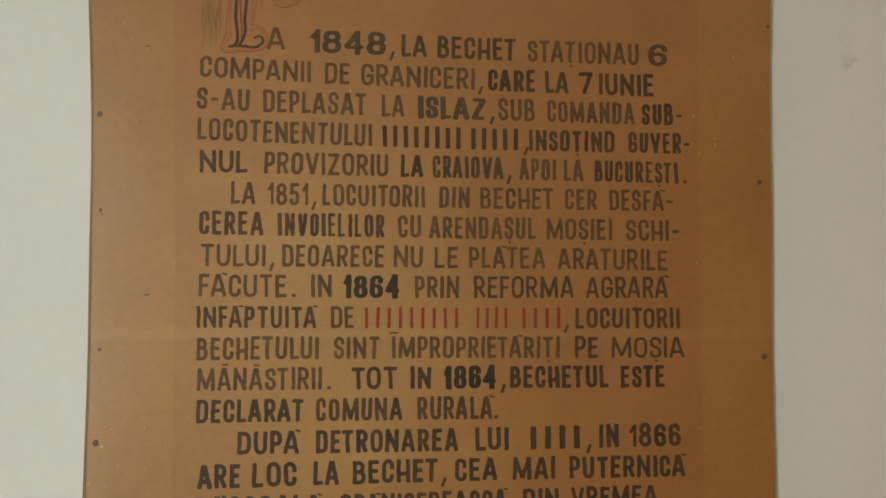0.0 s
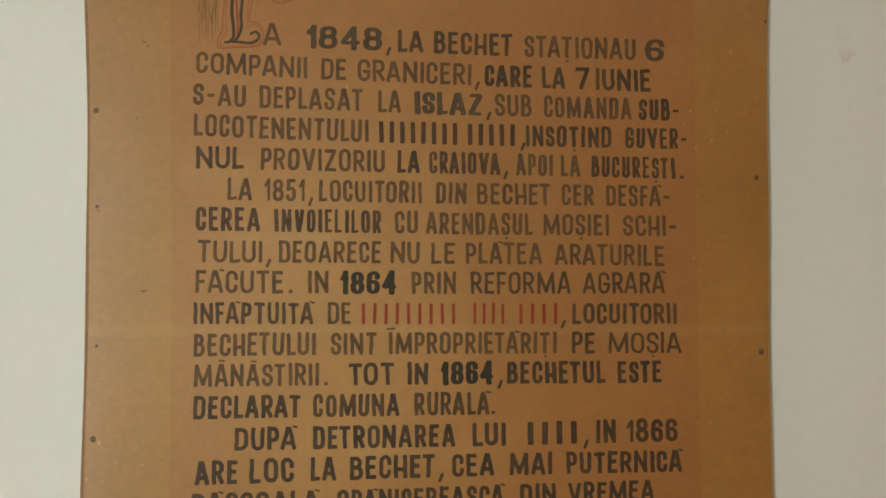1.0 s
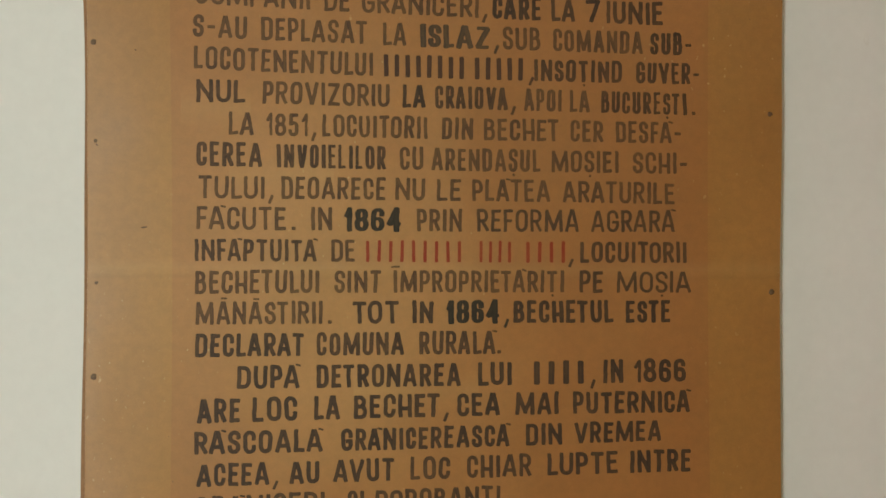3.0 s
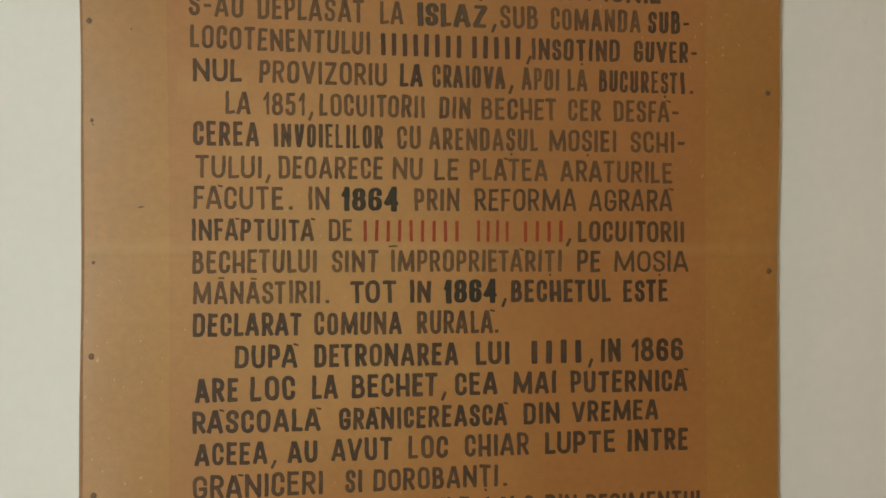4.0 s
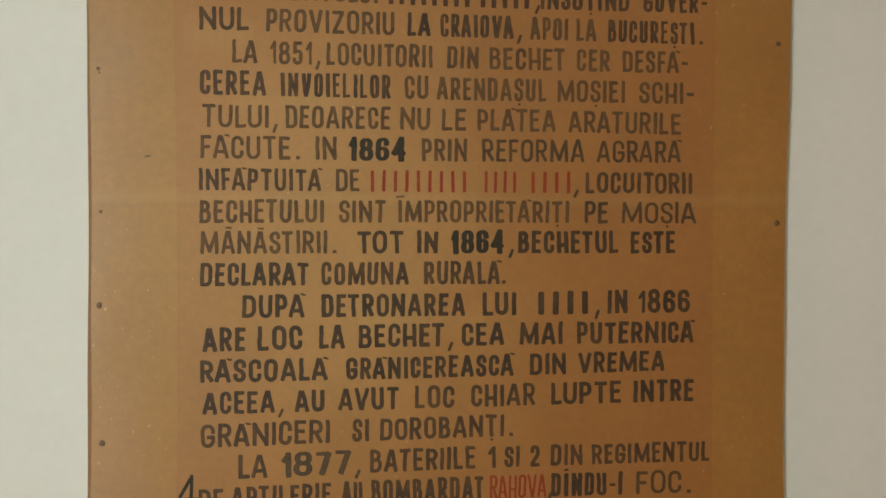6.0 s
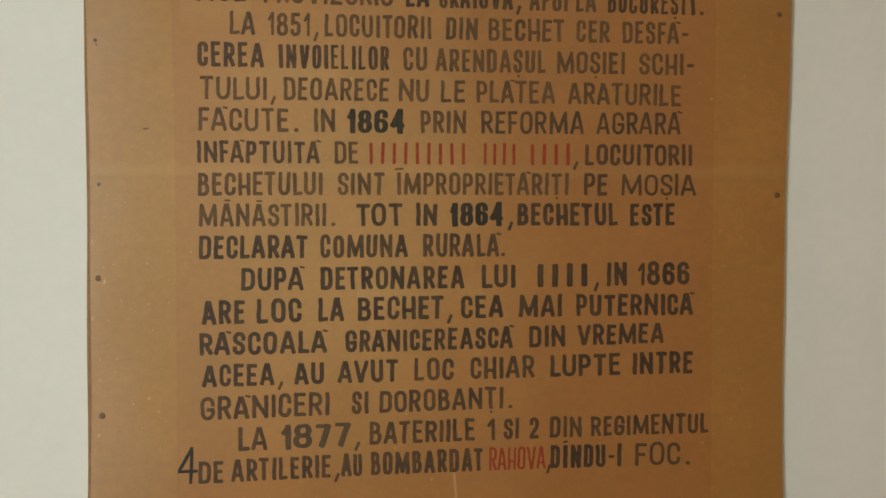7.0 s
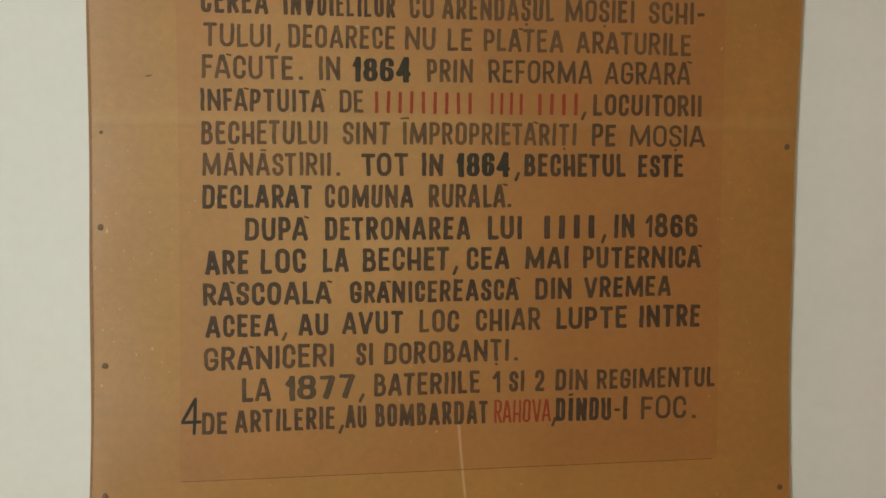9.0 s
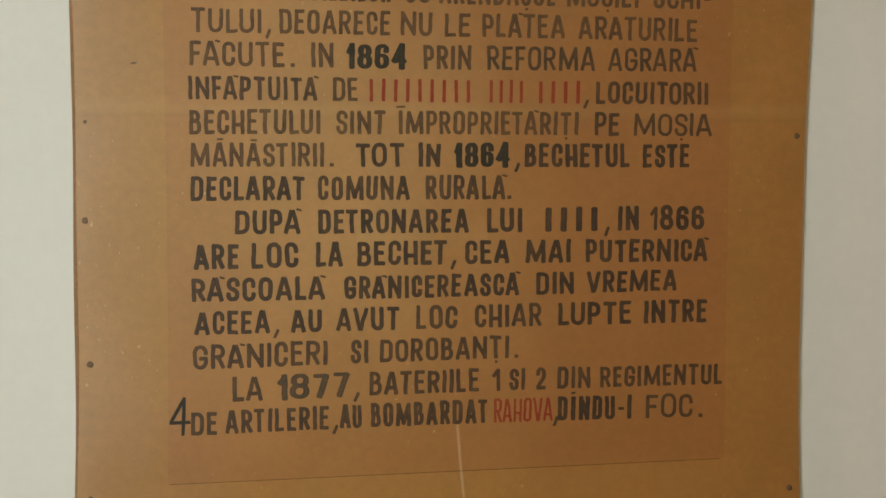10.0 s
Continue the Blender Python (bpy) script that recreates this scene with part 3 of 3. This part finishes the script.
write_line(1.7527, -0.0195, -0.0008, 0.0325, -0.0028, "NUL PROVIZORIU LA CRAIOVA, APOI LA BUCUREȘTI.", "dfbdffd",
           (-0.348, -0.277, -0.253, -0.070, -0.051, -0.018, -0.004, 0.101, 0.125, 0.180, 0.192, 0.221, 0.238, 0.363))
write_line(1.7078, -0.0139, 0.0064, 0.0319, -0.0025, "LA 1851, LOCUITORII DIN BECHET CER DESFĂ-", "fffffff",
           (-0.301, -0.265, -0.248, -0.188, -0.167, -0.015, 0.006, 0.051, 0.067, 0.176, 0.193, 0.241, 0.259, 0.355))
write_line(1.6624, -0.0114, 0.0084, 0.0328, -0.0059, "CEREA INVOIELILOR CU ARENDAȘUL MOȘIEI SCHI-", "ddffff",
           (-0.347, -0.253, -0.232, -0.075, -0.055, -0.021, -0.009, 0.149, 0.165, 0.263, 0.284, 0.364))
write_line(1.6186, -0.0076, -0.0100, 0.0315, -0.0024, "TULUI, DEOARECE NU LE PLĂTEA ARATURILE", "ffffff",
           (-0.344, -0.249, -0.225, -0.075, -0.061, -0.018, -0.001, 0.034, 0.050, 0.163, 0.181, 0.345))
write_line(1.5741, -0.0022, 0.0085, 0.0324, -0.0017, "FĂCUTE. IN 1864 PRIN REFORMA AGRARĂ", "ffkftt",
           (-0.346, -0.218, -0.182, -0.152, -0.135, -0.051, -0.030, 0.035, 0.057, 0.205, 0.223, 0.345))
write_line(1.5296, -0.0013, 0.0046, 0.0307, -0.0016, "INFĂPTUITĂ DE ||||||||| |||| ||||, LOCUITORII", "dfrrrd",
           (-0.348, -0.174, -0.153, -0.119, -0.107, 0.038, 0.057, 0.110, 0.124, 0.189, 0.207, 0.362))
write_line(1.4860, 0.0047, -0.0106, 0.0317, -0.0032, "BECHETULUI SINT ÎMPROPRIETĂRIȚI PE MOȘIA", "fffdt",
           (-0.347, -0.170, -0.148, -0.081, -0.063, 0.183, 0.206, 0.240, 0.260, 0.368))
write_line(1.4419, 0.0058, -0.0064, 0.0321, -0.0006, "MÂNÂSTIRII. TOT IN 1864, BECHETUL ESTE", "fbbkbb",
           (-0.346, -0.165, -0.122, -0.055, -0.036, -0.006, 0.013, 0.091, 0.110, 0.255, 0.273, 0.338))
write_line(1.3970, 0.0117, 0.0000, 0.0327, 0.0010, "DECLARAT COMUNA RURALĂ.", "bdd",
           (-0.346, -0.191, -0.173, -0.048, -0.026, 0.084))
write_line(1.3513, 0.0147, 0.0111, 0.0328, 0.0007, "DUPĂ DETRONAREA LUI ||||, IN 1866", "bbbbbb",
           (-0.286, -0.197, -0.173, 0.034, 0.059, 0.107, 0.135, 0.216, 0.240, 0.269, 0.284, 0.360))
write_line(1.3078, 0.0224, -0.0172, 0.0328, -0.0057, "ARE LOC LA BECHET, CEA MAI PUTERNICĂ", "bbbbbbb",
           (-0.343, -0.281, -0.264, -0.200, -0.176, -0.139, -0.119, 0.004, 0.029, 0.091, 0.113, 0.175, 0.196, 0.366))
write_line(1.2624, 0.0284, 0.0151, 0.0311, -0.0059, "RĂSCOALĂ GRĂNICEREASCĂ DIN VREMEA", "bbbb",
           (-0.346, -0.164, -0.137, 0.104, 0.128, 0.180, 0.198, 0.324))
write_line(1.2187, 0.0294, -0.0030, 0.0319, 0.0000, "ACEEA, AU AVUT LOC CHIAR LUPTE INTRE", "bbbddbb",
           (-0.342, -0.239, -0.211, -0.168, -0.148, -0.061, -0.038, 0.019, 0.043, 0.136, 0.159, 0.261, 0.279, 0.367))
write_line(1.1742, 0.0394, 0.0000, 0.0315, -0.0089, "GRĂNICERI SI DOROBANȚI.", "ddd",
           (-0.345, -0.160, -0.128, -0.104, -0.088, 0.091))
write_line(1.1289, 0.0393, -0.0192, 0.0318, -0.0093, "LA 1877, BATERIILE 1 SI 2 DIN REGIMENTUL", "dgdddddd",
           (-0.291, -0.249, -0.231, -0.129, -0.102, 0.050, 0.067, 0.079, 0.092, 0.114, 0.129, 0.143, 0.159, 0.205, 0.219, 0.391))
write_line(1.0844, 0.0370, -0.0237, 0.0329, 0.0014, "DE ARTILERIE, AU BOMBARDAT RAHOVA, DÎNDU-I FOC.", "ddddrbt",
           (-0.348, -0.312, -0.301, -0.158, -0.143, -0.113, -0.100, 0.062, 0.071, 0.153, 0.160, 0.264, 0.284, 0.350))

# ---- the painted initial ----
def brush(bm, y, pts, width, ends=0.4, scallop=0.0, count=0):
    """A curved stroke of varying width through a few points; scallop makes its line run in small arcs."""
    P = [Vector(p) for p in pts]
    path = []
    for i in range(len(P) - 1):
        a, b, c, d = P[max(i - 1, 0)], P[i], P[i + 1], P[min(i + 2, len(P) - 1)]
        for k in range(8):
            t = k / 8
            path.append(0.5 * ((2 * b) + (c - a) * t + (2 * a - 5 * b + 4 * c - d) * t * t + (3 * b - a - 3 * c + d) * t ** 3))
    path.append(P[-1])
    if scallop:
        fine = []
        for a, b in zip(path, path[1:]):
            fine += [a.lerp(b, k / 4) for k in range(4)]
        path = fine + [path[-1]]
    left, right = [], []
    run = 0.0
    total = sum((b - a).length for a, b in zip(path, path[1:]))
    for i, p in enumerate(path):
        a, b = path[max(i - 1, 0)], path[min(i + 1, len(path) - 1)]
        n = Vector((-(b - a).y, (b - a).x)).normalized()
        s = run / total
        w = width * (ends + (1 - ends) * math.sin(math.pi * min(max(s, 0.02), 0.98)) ** 0.4) / 2
        off = scallop * abs(math.sin(math.pi * count * s)) if scallop else 0.0
        left.append(tuple(p + n * (off + w)))
        right.append(tuple(p + n * (off - w)))
        if i + 1 < len(path):
            run += (path[i + 1] - p).length
    grid = [[bm.verts.new((x, y + d, z)) for x, z in row] for row in (left, right) for d in (-0.00006, 0.00006)]
    lf, lb, rf, rb = grid
    for i in range(len(left) - 1):
        for a, b in ((lf, rf), (rf, rb), (rb, lb), (lb, lf)):
            bm.faces.new((a[i], a[i + 1], b[i + 1], b[i]))
    for i in (0, -1):
        bm.faces.new((lf[i], rf[i], rb[i], lb[i]))


def at(u, v):
    """Place on the sheet from millimetres right of and above the initial's foot."""
    return (-0.3130 + u * 0.001, 1.9385 + v * 0.001)


def drawn(name, mat, strokes, label="", lift=0.00006):
    bm = bmesh.new()
    for pts, w, e, sc, n in strokes:
        brush(bm, SHEET_Y - lift, [at(*p) for p in pts], w, e, sc, n)
    bmesh.ops.recalc_face_normals(bm, faces=bm.faces)
    return finish(name, bm, mat, sheet, label)


drawn("initial_stem", INKS["f"][1], [(((15, 150), (15, 81), (14.5, 55), (17, 34), (17, 17), (8, 9)), 0.0050, 0.8, 0, 0)], "dark painted stem of the initial")
drawn("initial_stem", INKS["f"][1], [(((30, 150), (30, 81), (28, 52), (29, 34), (25, 20), (18, 9)), 0.0048, 0.8, 0, 0)], "dark painted stem of the initial")
drawn("initial_foot", INKS["f"][1], [(((4, 9.5), (16, 11), (28, 10), (44, 9), (54, 15), (55, 22), (49, 26), (42, 22)), 0.0044, 0.6, 0, 0)],
      "dark curled foot of the initial", 0.00010)
drawn("initial_core", M_RED_LINE, [(((21, 150), (21, 81), (23, 46), (24, 34), (22.5, 22)), 0.0034, 0.5, 0, 0)], "thin red line within the initial")
drawn("initial_outline", M_RED_LINE, [
    (((4, 150), (4, 81), (1, 48), (1, 29), (-5, 16), (-6, 4), (1, 0.5), (20, 2), (46, 3), (58, 8), (62, 20), (60, 30), (54, 38), (43, 42), (40, 44), (43, 66), (45, 81), (45, 150)),
     0.0013, 0.8, 0, 0)], "red outline round the initial")
drawn("initial_lace", M_RED_LINE, [
    (((9, 150), (9, 81), (7, 48), (9, 26), (1, 14), (0, 6), (6, 4), (20, 6), (44, 6), (54, 10), (58, 19)), 0.0012, 0.8, -0.0026, 40),
    (((38, 150), (38, 81), (36, 50), (36, 34), (40, 31), (45, 35), (52, 33), (57, 27)), 0.0012, 0.8, 0.0026, 30)], "scalloped red lace line")
drawn("initial_flourish", M_RED_LINE, [
    (((66, 96), (69, 84), (75, 74), (86, 70), (99, 73), (109, 81), (114, 96)), 0.0013, 0.7, 0, 0),
    (((72, 92), (76, 82), (82, 78), (93, 76), (102, 80), (107, 92)), 0.0010, 0.7, -0.0016, 10)], "red curl of the initial")
strokes = []
for i in range(15):
    u = -34 + 2.1 * i + random.uniform(-0.8, 0.8)
    if u > -6:
        u += 58
    lo, hi = (random.uniform(6, 45), random.uniform(62, 120)) if u < 0 else (random.uniform(48, 70), random.uniform(90, 120))
    strokes.append((((u, hi), (u + random.uniform(-2.4, 2.4), 0.6 * hi + 0.4 * lo), (u + random.uniform(-2, 2), 0.3 * hi + 0.7 * lo), (u, lo)),
                    random.uniform(0.0008, 0.0017), 0.3, 0, 0))
for one in strokes:
    drawn("shading_line", M_PENCIL, [one], "faint brown drawn line")

# shade and grime painted as one dark line along the sheet's lower edge
bm = bmesh.new()
brush(bm, CARD_Y - 0.00008, [(x, 1.0174 + 0.0462 * x) for x in (-0.378, -0.25, -0.1, 0.05, 0.2, 0.39)], 0.0011, 0.7)
bmesh.ops.recalc_face_normals(bm, faces=bm.faces)
finish("edge_shade_line", bm, M_EDGE_SHADE, sheet, "thin dark line of painted edge shade and grime")

# the tall figure that opens the last line
bm = bmesh.new()
for k, stroke in enumerate((((-0.3572, 1.1222), (-0.3580, 1.0960), (-0.3594, 1.0688)), ((-0.3575, 1.1200), (-0.3668, 1.1030), (-0.3760, 1.0868)),
                            ((-0.3776, 1.0862), (-0.3640, 1.0868), (-0.3488, 1.0874)))):
    brush(bm, SHEET_Y - 0.00006 - 0.00002 * k, stroke, 0.0050, 0.75)
bmesh.ops.recalc_face_normals(bm, faces=bm.faces)
finish("word", bm, INKS["q"][1], sheet, "tall black painted figure")
